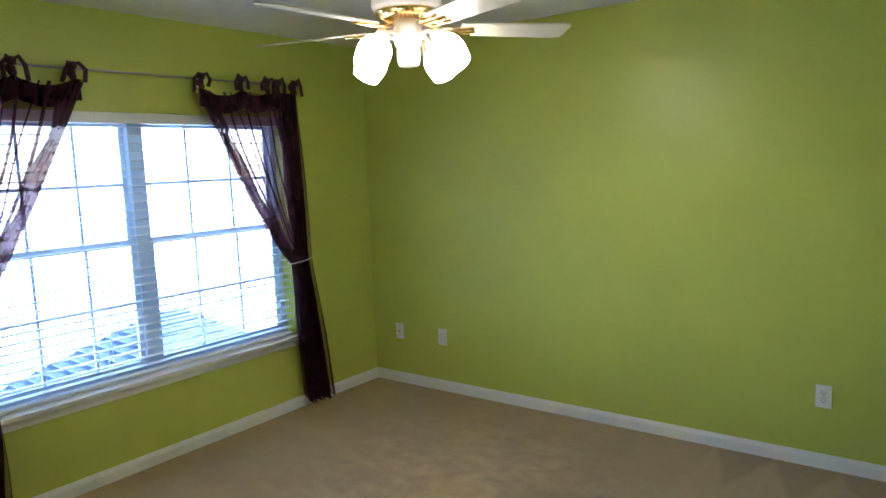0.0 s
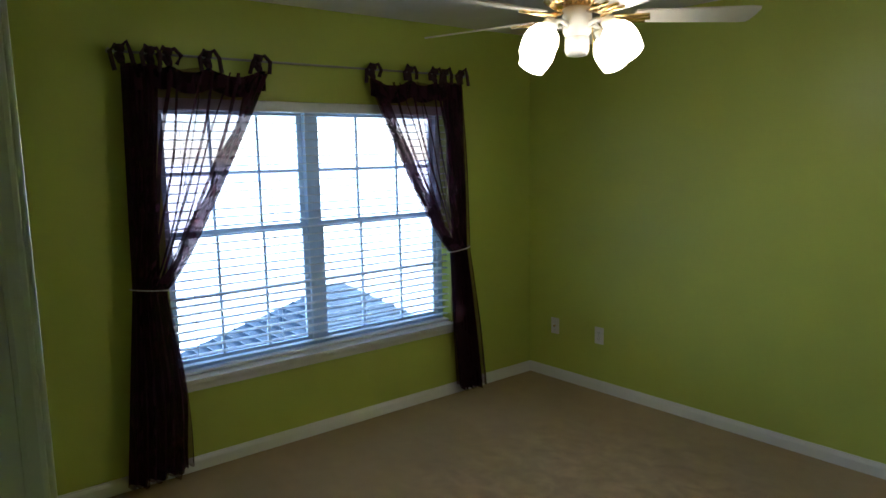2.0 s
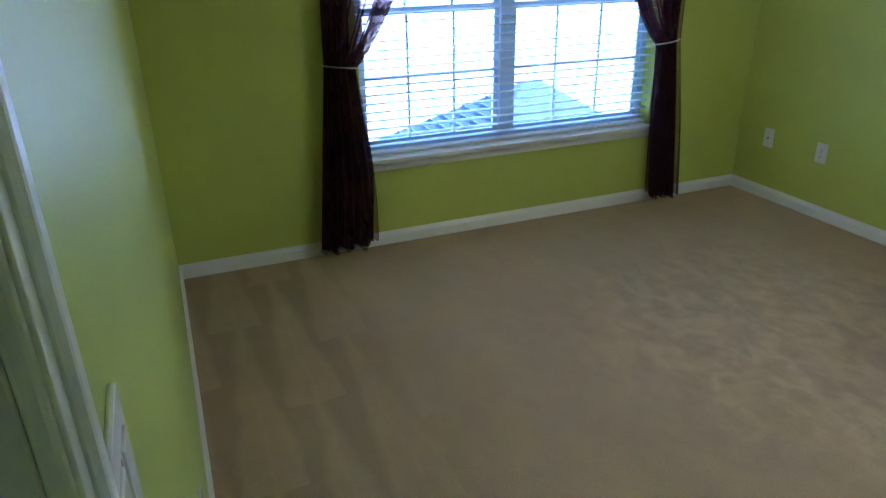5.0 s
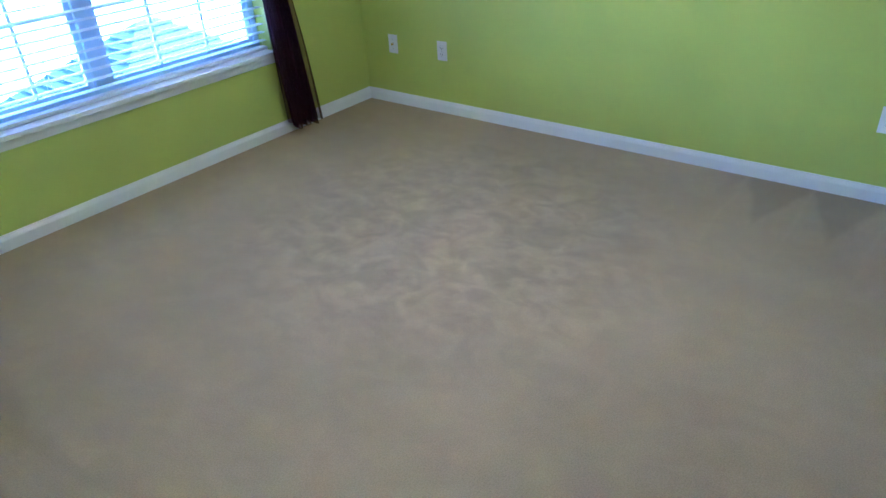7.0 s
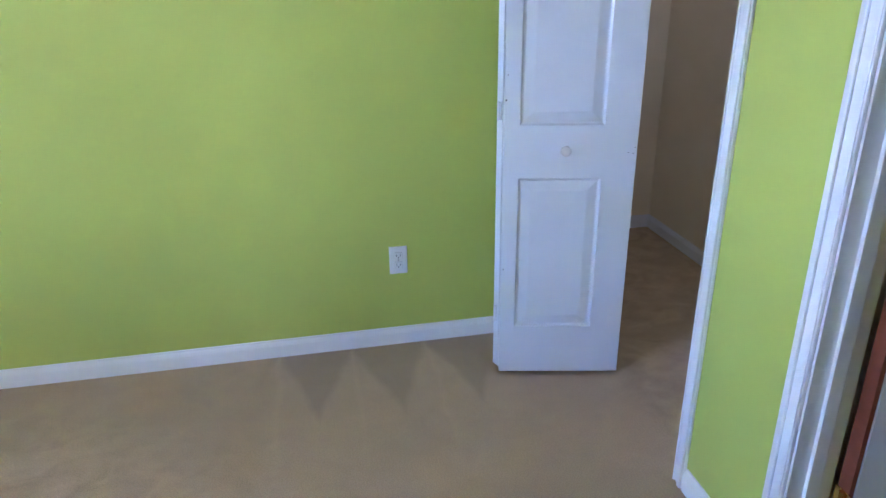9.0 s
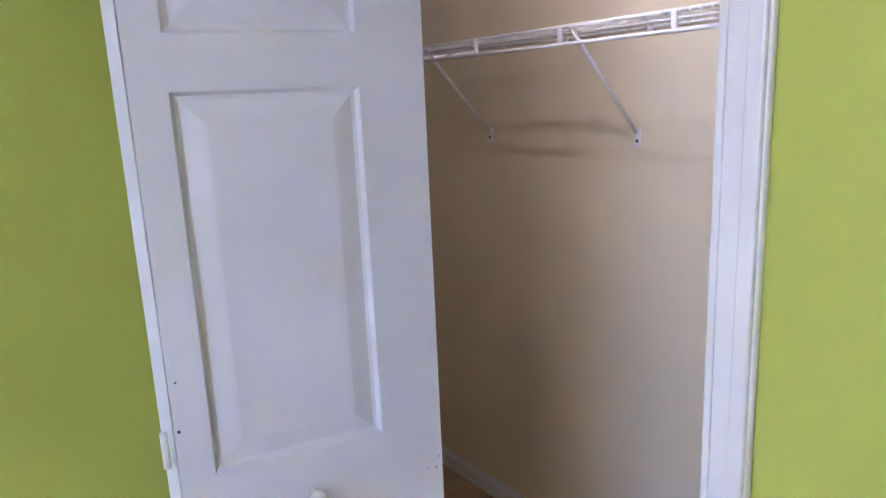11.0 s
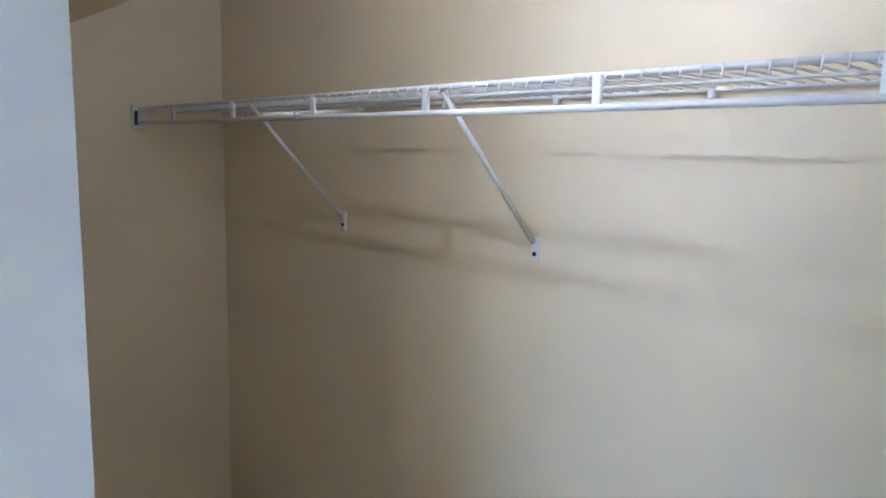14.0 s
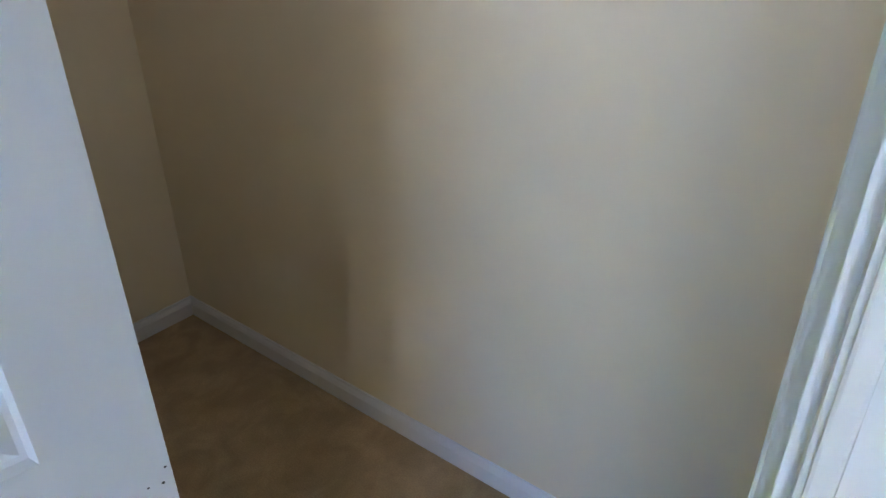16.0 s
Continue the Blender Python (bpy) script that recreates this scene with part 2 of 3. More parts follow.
def profile_run(name, a, b, inward, prof, m):
    """A moulding with the profile (out, up) from a to b; inward is the unit way into the room."""
    bm = bmesh.new()
    a, b, n = Vector(a), Vector(b), Vector(inward)
    rings = [[bm.verts.new(p + n * o + Vector((0, 0, u))) for o, u in prof] for p in (a, b)]
    k = len(prof)
    for i in range(k):
        bm.faces.new((rings[0][i], rings[0][(i + 1) % k], rings[1][(i + 1) % k], rings[1][i]))
    bm.faces.new(rings[0][::-1])
    bm.faces.new(rings[1])
    return tagged(mesh_ob(name, bm, m), "white painted wooden baseboard along the wall", "baseboard", kind="structure")


# ---------- the setting ----------
CEIL = 2.42
W, S, T = -3.565, -3.68, 0.115       # west wall, south wall, wall thickness
CB, CE, CW = -4.62, 1.17, -1.13      # closet back, east end, west end
WX0, WX1, WZ0, WZ1 = -2.57, -0.755, 0.50, 1.915   # window opening
OUT = 0.085                          # the east wall is out of square by this much
WT = 0.16                            # outer wall thickness
CX0, CX1, CH = -0.918, -0.03, 2.03    # closet opening
DX0, DX1 = -2.13, -1.36              # south doorway
EY0, EY1 = -3.90, -3.13             # west doorway


def wall(name, parts, m, label):
    return tagged(boxes(name, parts, m), label, "wall", kind="structure")


wall("wall_north", [((W - T, 0, 0), (WX0, WT, CEIL)), ((WX1, 0, 0), (0.12, WT, CEIL)),
                    ((WX0, 0, 0), (WX1, WT, WZ0 - 0.03)), ((WX0, 0, WZ1), (WX1, WT, CEIL))], M_GREEN, "lime green painted wall with a wide window opening")
east = wall("wall_east", [((0, S, 0), (0.12, 0, CEIL))], M_GREEN, "plain lime green painted wall")
for v in east.data.vertices:      # the wall runs a little out of square
    v.co.x += OUT * v.co.y / S
wall("wall_south", [((CX0 - 0.43 + 0.02, S - 0.06, 0), (CX0 - 0.018, S, CEIL)), ((CX0 - 0.018, S - 0.06, CH + 0.018), (CX1 + 0.018, S, CEIL)),
                    ((CX1 + 0.018, S - 0.06, 0), (0.12 + OUT, S, CEIL)), ((DX0 - 0.02, S - 0.06, 2.06), (CX0 - 0.41, S, CEIL)),
                    ((DX0 - 0.12, -3.95, 0), (DX0 - 0.02, S, CEIL)), ((W - T, -4.01, 0), (DX0 - 0.02, -3.95, CEIL))], M_GREEN, "lime green painted wall with closet and door openings")
wall("wall_west", [((W - T, EY1 + 0.02, 0), (W, 0, CEIL)), ((W - T, -3.95, 2.06), (W, EY1 + 0.02, CEIL))], M_GREEN, "lime green painted wall with a doorway")
wall("closet_wall_front", [((CW, S - T, 0), (CX0 - 0.018, S - 0.06, CEIL)), ((CX0 - 0.018, S - T, CH + 0.018), (CX1 + 0.018, S - 0.06, CEIL)),
                           ((CX1 + 0.018, S - T, 0), (CE, S - 0.06, CEIL)), ((0.12 + OUT, S - 0.06, 0), (CE, S, CEIL))], M_BEIGE, "beige painted closet wall around the opening")
wall("closet_wall_back", [((CW - 0.1, CB - 0.1, 0), (CE + 0.1, CB, CEIL))], M_BEIGE, "plain beige painted closet wall")
wall("closet_wall_east", [((CE, CB, 0), (CE + 0.1, S, CEIL))], M_BEIGE, "plain beige painted closet wall")
wall("closet_wall_west", [((CW - 0.1, CB, 0), (CW, S - 0.06, CEIL))], M_BEIGE, "plain beige painted closet wall")
# hall beyond the doors
wall("hall_wall_south", [((-4.9, -5.3, 0), (CW - 0.1, -5.2, CEIL))], M_BEIGE, "plain beige hall wall")
wall("hall_wall_west", [((-4.9, -5.2, 0), (-4.8, -1.6, CEIL))], M_BEIGE, "plain beige hall wall")
wall("hall_wall_north", [((-4.8, -1.7, 0), (W - T, -1.6, CEIL))], M_BEIGE, "plain beige hall wall")
wall("hall_wall_east", [((CW - 0.1, -5.2, 0), (CW, CB - 0.1, CEIL))], M_BEIGE, "plain beige hall wall")
wall("hall_wall_inner", [((W - T, -4.07, 0), (DX0 - 0.02, -4.01, CEIL)), ((DX0 - 0.02, S - T, 2.06), (DX1 + 0.02, S - 0.06, CEIL)),
                         ((DX1 + 0.02, S - T, 0), (CW, S - 0.06, CEIL))], M_BEIGE, "beige painted hall wall")

floor = tagged(boxes("floor", [((-4.9, -5.3, -0.12), (CE + 0.1, WT, 0))], M_CARPET), "worn beige cut-pile wall-to-wall carpet with vacuum marks", "carpet", kind="structure")
tagged(boxes("hall_floor", [((-4.8, -5.2, 0.0), (CW - 0.1, -4.07, 0.005)), ((DX0, -4.07, 0.0), (CW - 0.1, S - T + 0.03, 0.005))], mat("hall_rose_carpet", (0.50, 0.34, 0.28), 0.95, vary=0.08, scale=9, bump=0.6, bscale=170, bdist=0.005, spec=0.1)), "rose beige hall carpet beyond the doorway", "carpet", kind="structure")
ceiling = tagged(boxes("ceiling", [((-4.9, -5.3, CEIL), (CE + 0.1, WT, CEIL + 0.12))], M_CEIL), "white textured plaster ceiling", "ceiling", kind="structure")
tagged(boxes("closet_soffit", [((-0.5, -4.01, 1.805), (CE, S - T, CEIL))], M_BEIGE), "cream painted drywall soffit inside the closet front", "soffit", kind="structure")

BASE = [(0, 0), (0.014, 0), (0.014, 0.050), (0.010, 0.061), (0.006, 0.067), (0.005, 0.074), (0, 0.074)]
profile_run("baseboard", (W, 0, 0), (0, 0, 0), (0, -1, 0), BASE, M_TRIM)
profile_run("baseboard", (0, 0, 0), (OUT, S, 0), (-1, 0, 0), BASE, M_TRIM)
profile_run("baseboard", (W, EY1 + 0.065, 0), (W, 0, 0), (1, 0, 0), BASE, M_TRIM)
profile_run("baseboard", (DX1 + 0.065, S, 0), (CX0 - 0.06, S, 0), (0, 1, 0), BASE, M_TRIM)
profile_run("baseboard", (W, -3.95, 0), (DX0 - 0.12, -3.95, 0), (0, 1, 0), BASE, M_TRIM)
profile_run("baseboard", (CW, CB, 0), (CE, CB, 0), (0, 1, 0), BASE, M_TRIM)
profile_run("baseboard", (CE, CB, 0), (CE, S - T, 0), (-1, 0, 0), BASE, M_TRIM)
profile_run("baseboard", (CW, CB, 0), (CW, S - T, 0), (1, 0, 0), BASE, M_TRIM)


def casing(name, label, axis, face, out, a, b, top, depth, width=0.057, jamb=0.018):
    """Door trim round an opening from a to b in the wall face; axis 'x' or 'y'; out is +1 or -1 along the other axis."""
    bm = bmesh.new()

    def put(lo_u, hi_u, lo_d, hi_d, z0, z1, bev=0.0):
        d0, d1 = sorted((face + out * lo_d, face + out * hi_d))
        if axis == "x":
            add_box(bm, (lo_u, d0, z0), (hi_u, d1, z1), bev)
        else:
            add_box(bm, (d0, lo_u, z0), (d1, hi_u, z1), bev)

    for s, e in ((a, -1), (b, 1)):
        u0, u1 = sorted((s + e * 0.005, s + e * width))
        put(u0, u1, 0, 0.011, 0, top + width, 0.003)
        v0, v1 = sorted((s + e * (width - 0.02), s + e * (width - 0.002)))
        put(v0, v1, 0.010, 0.018, 0, top + width, 0.003)
        w0, w1 = sorted((s + e * 0.008, s + e * 0.016))
        put(w0, w1, 0.010, 0.014, 0, top + 0.012, 0.0015)
        j0, j1 = sorted((s, s + e * jamb))
        put(j0, j1, -depth, 0.0, 0, top + jamb)
        t0, t1 = sorted((s, s - e * 0.011))
        put(t0, t1, -0.075, -0.04, 0, top, 0.002)
    put(a - width, b + width, 0, 0.0112, top + 0.005, top + width, 0.003)
    put(a, b, -depth, 0.0, top, top + jamb)
    return tagged(mesh_ob(name, bm, M_TRIM), label, "door frame", kind="structure")


casing("closet_door_frame", "white painted moulded casing round the closet opening", "x", S, 1, CX0, CX1, CH, T)
casing("door_frame_south", "white painted moulded casing round an open doorway", "x", S, 1, DX0, DX1, 2.04, T)
casing("door_frame_west", "white painted moulded casing round an open doorway", "y", W, 1, EY0, EY1, 2.04, T)

# ---------- window ----------
window = tagged(new("window_1"), "white twin double-hung window with grille bars", "window", kind="structure")
MX, MW, FY = -1.70, 0.078, 0.095      # mullion centre, width, frame plane
fr = 0.035
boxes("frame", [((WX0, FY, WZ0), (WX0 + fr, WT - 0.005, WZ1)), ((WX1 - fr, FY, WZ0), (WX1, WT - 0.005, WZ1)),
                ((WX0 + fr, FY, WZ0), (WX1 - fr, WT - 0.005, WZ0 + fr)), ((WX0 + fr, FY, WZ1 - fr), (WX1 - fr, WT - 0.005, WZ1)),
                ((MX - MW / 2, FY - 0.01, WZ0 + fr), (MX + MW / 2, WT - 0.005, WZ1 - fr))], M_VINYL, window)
MID = 1.222
for x0, x1 in ((WX0 + fr, MX - MW / 2), (MX + MW / 2, WX1 - fr)):
    for z0, z1, y in ((WZ0 + fr, MID + 0.02, 0.105), (MID - 0.02, WZ1 - fr, 0.125)):
        s = 0.028
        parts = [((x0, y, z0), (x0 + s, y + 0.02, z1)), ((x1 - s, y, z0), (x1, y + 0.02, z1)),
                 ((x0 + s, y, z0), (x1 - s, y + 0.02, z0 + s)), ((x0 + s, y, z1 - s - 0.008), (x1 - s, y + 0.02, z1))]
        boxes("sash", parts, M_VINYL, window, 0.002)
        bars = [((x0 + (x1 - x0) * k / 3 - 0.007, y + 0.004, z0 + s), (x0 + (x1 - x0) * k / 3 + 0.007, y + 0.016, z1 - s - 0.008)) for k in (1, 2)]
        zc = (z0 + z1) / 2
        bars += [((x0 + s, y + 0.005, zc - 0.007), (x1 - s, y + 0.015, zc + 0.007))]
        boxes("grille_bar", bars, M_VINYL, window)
        pane = boxes("pane", [((x0 + s, y + 0.0095, z0 + s), (x1 - s, y + 0.0105, z1 - s - 0.008))], M_GLASS, window)
        pane.visible_shadow = False
sill = boxes("sill", [((WX0 - 0.045, -0.045, WZ0 - 0.024), (WX1 + 0.045, 0.0, WZ0)), ((WX0, 0.0, WZ0 - 0.03), (WX1, FY, WZ0))], M_TRIM, window, 0.004)
boxes("apron", [((WX0 - 0.03, -0.014, WZ0 - 0.072), (WX1 + 0.03, 0, WZ0 - 0.03)), ((WX0 - 0.03, -0.022, WZ0 - 0.05), (WX1 + 0.03, -0.012, WZ0 - 0.03))], M_TRIM, window, 0.003)

# ---------- blinds ----------


def slat_mesh(width):
    bm = bmesh.new()
    n = 5
    rows = []
    for i in range(n):
        y = (i / (n - 1) - 0.5) * 0.046
        z = 0.0028 * (1 - (2 * i / (n - 1) - 1) ** 2)
        rows.append([bm.verts.new((sx * width / 2, y, z + dz)) for sx in (-1, 1) for dz in (0, 0.0022)])
    for a, b in zip(rows, rows[1:]):
        bm.faces.new((a[0], b[0], b[2], a[2]))
        bm.faces.new((a[1], a[3], b[3], b[1]))
        bm.faces.new((a[0], a[1], b[1], b[0]))
        bm.faces.new((a[2], b[2], b[3], a[3]))
    bm.faces.new((rows[0][0], rows[0][2], rows[0][3], rows[0][1]))
    bm.faces.new((rows[-1][0], rows[-1][1], rows[-1][3], rows[-1][2]))
    bmesh.ops.recalc_face_normals(bm, faces=bm.faces)
    me = bpy.data.meshes.new("slat")
    bm.to_mesh(me)
    bm.free()
    me.materials.append(M_SLAT)
    return me


blind = tagged(new("window_blind"), "white horizontal slat blind, lowered with slats open", "blind")
blind.location = ((WX0 + WX1) / 2, 0.045, WZ0)
BW = WX1 - WX0 - 0.012
boxes("headrail", [((-BW / 2, -0.028, WZ1 - WZ0 - 0.055), (BW / 2, 0.025, WZ1 - WZ0))], M_SLAT, blind, 0.003)
boxes("bottom_rail", [((-BW / 2, -0.025, 0.004), (BW / 2, 0.025, 0.022))], M_SLAT, blind, 0.004)
SM = slat_mesh(BW)
rng = random.Random(4)
z = 0.052
while z < WZ1 - WZ0 - 0.07:
    o = new("slat", SM)
    o.parent = blind
    o.matrix_basis = pose(0, 0, z, rng.uniform(-2, 2) + 1.0, 0, 0)
    z += 0.0445
for x in (-0.78, -0.3, 0.25, 0.78):
    bm = bmesh.new()
    for y in (-0.026, 0.026):
        add_sweep(bm, [(x, y, 0.02), (x, y, WZ1 - WZ0 - 0.05)], 0.0012, 5)
    mesh_ob("ladder_cord", bm, M_SLAT, blind)

# ---------- curtains ----------
RODZ, RODY = 2.105, -0.085


TIES = (0.0, 0.13, 0.21, 0.40, 0.66)


def hem_dip(x):
    """How far the top edge sags between the ties at x from the outer edge."""
    for a, b in zip(TIES, TIES[1:]):
        if a <= x <= b:
            k = (x - a) / (b - a)
            return 0.004 + (0.16 * (b - a) + 0.004) * 4 * k * (1 - k) * 0.85
    return 0.006


def curtain(mirror, hang):
    """One tied-back voile panel. hang: x of the outer edge at the rod."""
    top = tagged(new("curtain"), "dark plum sheer voile curtain tied back at the side", "curtain", "curtains at the window")
    top.location = (hang, RODY, 0)
    s = -1 if mirror else 1
    bm = bmesh.new()
    NU, NV = 150, 70
    rg = random.Random(8 + mirror)
    ph = rg.uniform(0, 6)

    def edge(z):
        """Inner and outer edges measured from the hang line towards the window's middle."""
        tie = 1.0
        if z >= tie:
            k = (z - tie) / (RODZ - 0.055 - tie)
            return 0.0 - 0.03 * (1 - k), 0.125 + 0.575 * (k ** 0.82)
        k = (tie - z) / tie
        if mirror:
            return -0.03 - 0.13 * k, 0.115 - 0.065 * k
        return -0.03 - 0.095 * k, 0.125 + 0.05 * math.sin(k * 2.4) + 0.02 * k

    grid = []
    for j in range(NV + 1):
        v = j / NV
        row = []
        for i in range(NU + 1):
            u = i / NU
            ztop = RODZ - 0.045 - hem_dip(0.68 * u)
            foot = 0.05 + 0.05 * (u > 0.75) * (u - 0.75) * 4 + 0.012 * math.sin(u * 23)
            z = ztop + (foot - ztop) * v
            a, b = edge(z)
            gather = max(0.0, 1 - abs(z - 1.0) / 0.5)
            open_k = max(0.0, min(1.0, (z - 1.05) / 0.9))
            f = 0.17 * min(1, u / 0.42) + 0.68 * max(0, min(1, (u - 0.42) / 0.36)) + 0.15 * max(0, (u - 0.78) / 0.22)
            f = f * open_k + u * (1 - open_k)
            amp = 0.017 + 0.014 * (1 - open_k) - 0.010 * gather
            folds = math.sin(u * 62 + ph + 1.1 * math.sin(v * 3)) + 0.5 * math.sin(u * 27 + 2 * v + ph)
            if 0.42 < u < 0.76:
                amp *= 0.45
            x = a + (b - a) * f + (0.006 + 0.024 * open_k * (0.42 < u < 0.78) * max(0, math.sin(u * 31 + ph))) * math.sin(u * 62 + 1.5 + ph) * (1 - gather)
            y = amp * folds * (0.4 + 0.6 * min(1, v * 6)) - 0.02
            row.append(bm.verts.new((s * x, y, z)))
        grid.append(row)
    for r0, r1 in zip(grid, grid[1:]):
        for i in range(NU):
            bm.faces.new((r0[i], r0[i + 1], r1[i + 1], r1[i]))
    mesh_ob("panel", bm, M_CURT, top, True)
    # outer folds, gathered thick
    bm = bmesh.new()
    grid = []
    for j in range(61):
        z = RODZ - 0.05 - (RODZ - 0.105) * j / 60
        a, b = edge(z)
        if z > 1.0:
            b = a + 0.125 + 0.035 * max(0, (z - 1.3) / 0.8)
        row = []
        for i in range(61):
            u = i / 60
            pinch = max(0.0, 1 - abs(z - 1.0) / 0.3)
            row.append(bm.verts.new((s * (a + (b - a) * u * (0.97 + 0.03 * math.sin(j * 0.3))), -0.012 + (0.016 - 0.009 * pinch) * math.sin(u * 40 + ph + 0.8 * math.sin(j * 0.07)), z + 0.012 * math.sin(u * 21) * (j / 60))))
        grid.append(row)
    for r0, r1 in zip(grid, grid[1:]):
        for i in range(60):
            bm.faces.new((r0[i], r0[i + 1], r1[i + 1], r1[i]))
    mesh_ob("gathered_fold", bm, M_DENSE, top, True)
    # bunched inner edge
    bm = bmesh.new()
    grid = []
    for j in range(41):
        z = RODZ - 0.06 - (RODZ - 0.06 - 1.0) * j / 40
        a, b = edge(z)
        wd = 0.085 + 0.012 * math.sin(j * 0.5)
        grid.append([bm.verts.new((s * (b - wd * (1 - u / 14)), -0.035 + 0.010 * math.sin(u * 1.3 + j * 0.12), z - 0.10 * (1 - u / 14) * (1 - j / 40) * 0.3)) for u in range(15)])
    for r0, r1 in zip(grid, grid[1:]):
        for i in range(14):
            bm.faces.new((r0[i], r0[i + 1], r1[i + 1], r1[i]))
    mesh_ob("leading_edge", bm, M_FOLD, top, True)
    # single folds running down to the tie
    for f0, wide in ((0.27, 0.020), (0.36, 0.012), (0.50, 0.010), (0.60, 0.014), (0.70, 0.009), (0.80, 0.018)):
        bm = bmesh.new()
        grid = []
        for j in range(31):
            z = RODZ - 0.07 - (RODZ - 0.07 - 1.02) * j / 30
            a, b = edge(z)
            xc = a + 0.02 + (b - a - 0.03) * (f0 + 0.02 * math.sin(j * 0.25 + f0 * 30))
            grid.append([bm.verts.new((s * (xc + wide * q), -0.04 - 0.006 * math.cos(q * 2), z)) for q in (-0.5, -0.2, 0.2, 0.5)])
        for r0, r1 in zip(grid, grid[1:]):
            for i in range(3):
                bm.faces.new((r0[i], r0[i + 1], r1[i + 1], r1[i]))
        mesh_ob("fold", bm, M_FOLD, top, True)
    # hem along the top
    bm = bmesh.new()
    hem = [[bm.verts.new((s * (0.005 + 0.68 * i / 60), -0.02 + 0.010 * math.sin(i * 0.9) + dy, RODZ - 0.045 - hem_dip(0.005 + 0.68 * i / 60) - dz)) for dy, dz in ((-0.004, 0), (-0.004, 0.10), (0.004, 0.10), (0.004, 0))] for i in range(61)]
    for q, w in zip(hem, hem[1:]):
        for k in range(4):
            bm.faces.new((q[k], q[(k + 1) % 4], w[(k + 1) % 4], w[k]))
    mesh_ob("hem", bm, M_FOLD, top, True)
    # bows knotted over the rod
    for k, bx in enumerate(TIES):
        bm = bmesh.new()
        for side in (-1, 1):
            loop = [(s * bx + side * 0.010 * math.sin(q * math.pi / 6) + 0.005 * side, -0.018 * math.cos(q * 1.2), RODZ - 0.05 + 0.068 * math.sin(q * math.pi / 12)) for q in range(0, 12)]
            add_sweep(bm, loop, 0.0105, 6)
            tl = rg.uniform(0.06, 0.11)
            add_sweep(bm, [(s * bx, -0.02, RODZ + 0.012), (s * bx + side * 0.025, -0.03, RODZ + 0.03 + rg.uniform(-0.01, 0.012)), (s * bx + side * rg.uniform(0.035, 0.055), -0.032, RODZ - 0.005), (s * bx + side * rg.uniform(0.03, 0.06), -0.03, RODZ + 0.02 - tl)], 0.0105, 6)
        add_sweep(bm, [(s * bx - 0.012, -0.02, RODZ + 0.012), (s * bx + 0.012, -0.02, RODZ + 0.012)], 0.019, 8)
        mesh_ob("tie_bow", bm, M_CTIE, top, True)
    bm = bmesh.new()
    ring = [(s * (0.048 + 0.092 * math.cos(q * math.tau / 24)), -0.02 + 0.045 * math.sin(q * math.tau / 24), 1.005 - 0.012 * math.cos(q * math.tau / 24)) for q in range(25)]
    add_sweep(bm, ring, 0.0028, 6)
    mesh_ob("tieback_cord", bm, M_CORD, top, True)
    return top


curtain(False, -2.735)
curtain(True, -0.725)
rod = tagged(new("curtain_rod"), "thin pewter metal curtain rod with ball ends", "curtain rod")
rod.location = (-1.73, 0, RODZ)
bm = bmesh.new()
add_sweep(bm, [(-1.05, RODY, 0), (1.04, RODY, 0)], 0.006, 10)
mesh_ob("bar", bm, M_ROD, rod, True)
for x in (-1.0, 0.99):
    bm = bmesh.new()
    add_sweep(bm, [(x, 0, -0.01), (x, -0.05, -0.012), (x, RODY, -0.004)], 0.005, 8)
    mesh_ob("bracket", bm, M_ROD, rod, True)
for x in (-1.05, 1.04):
    lathe("finial", [(0.002, -0.014), (0.011, -0.009), (0.014, 0), (0.011, 0.009), (0.002, 0.014)], M_ROD, rod, 14, Matrix.Translation((x, RODY, 0)))

# ---------- ceiling fan ----------
FX, FYY = -1.627, -1.806
fan = tagged(new("ceiling_fan"), "white and brass five-blade ceiling fan with lit glass shades", "ceiling fan")
fan.location = (FX, FYY, CEIL)
lathe("canopy", [(0.068, 0), (0.066, -0.012), (0.055, -0.035), (0.034, -0.062), (0.030, -0.072)], M_FANW, fan)
lathe("downrod", [(0.0125, -0.07), (0.0125, -0.20)], M_FANW, fan, 16)
lathe("rod_collar", [(0.018, -0.160), (0.024, -0.165), (0.024, -0.183), (0.018, -0.187)], M_ROD, fan, 20)
lathe("motor_housing", [(0.03, -0.185), (0.10, -0.188), (0.125, -0.197), (0.131, -0.210), (0.131, -0.247), (0.122, -0.261), (0.09, -0.267)], M_FANW, fan, 48)
lathe("vent_ring", [(0.118, -0.261), (0.120, -0.269), (0.095, -0.285), (0.06, -0.291), (0.04, -0.291)], M_BRASS, fan, 48)
bm = bmesh.new()
for k in range(30):
    a = k * math.tau / 30
    p = Vector((math.cos(a), math.sin(a), 0))
    add_sweep(bm, [p * 0.114 + Vector((0, 0, -0.271)), p * 0.078 + Vector((0, 0, -0.293))], 0.0045, 5)
mesh_ob("vent_fins", bm, M_BRASS, fan, True)
lathe("switch_housing", [(0.035, -0.290), (0.052, -0.297), (0.054, -0.335), (0.050, -0.380), (0.040, -0.395)], M_FANW, fan, 32)
lathe("switch_cup", [(0.038, -0.393), (0.043, -0.400), (0.043, -0.440), (0.036, -0.460), (0.01, -0.465)], M_FANW, fan, 28)
bm = bmesh.new()
add_sweep(bm, [(0.03, -0.045, -0.365), (0.032, -0.05, -0.435)], 0.0018, 5)
mesh_ob("pull_chain", bm, M_BRASS, fan)
BLADE_ROT = 34.0
bm = bmesh.new()
outline = []
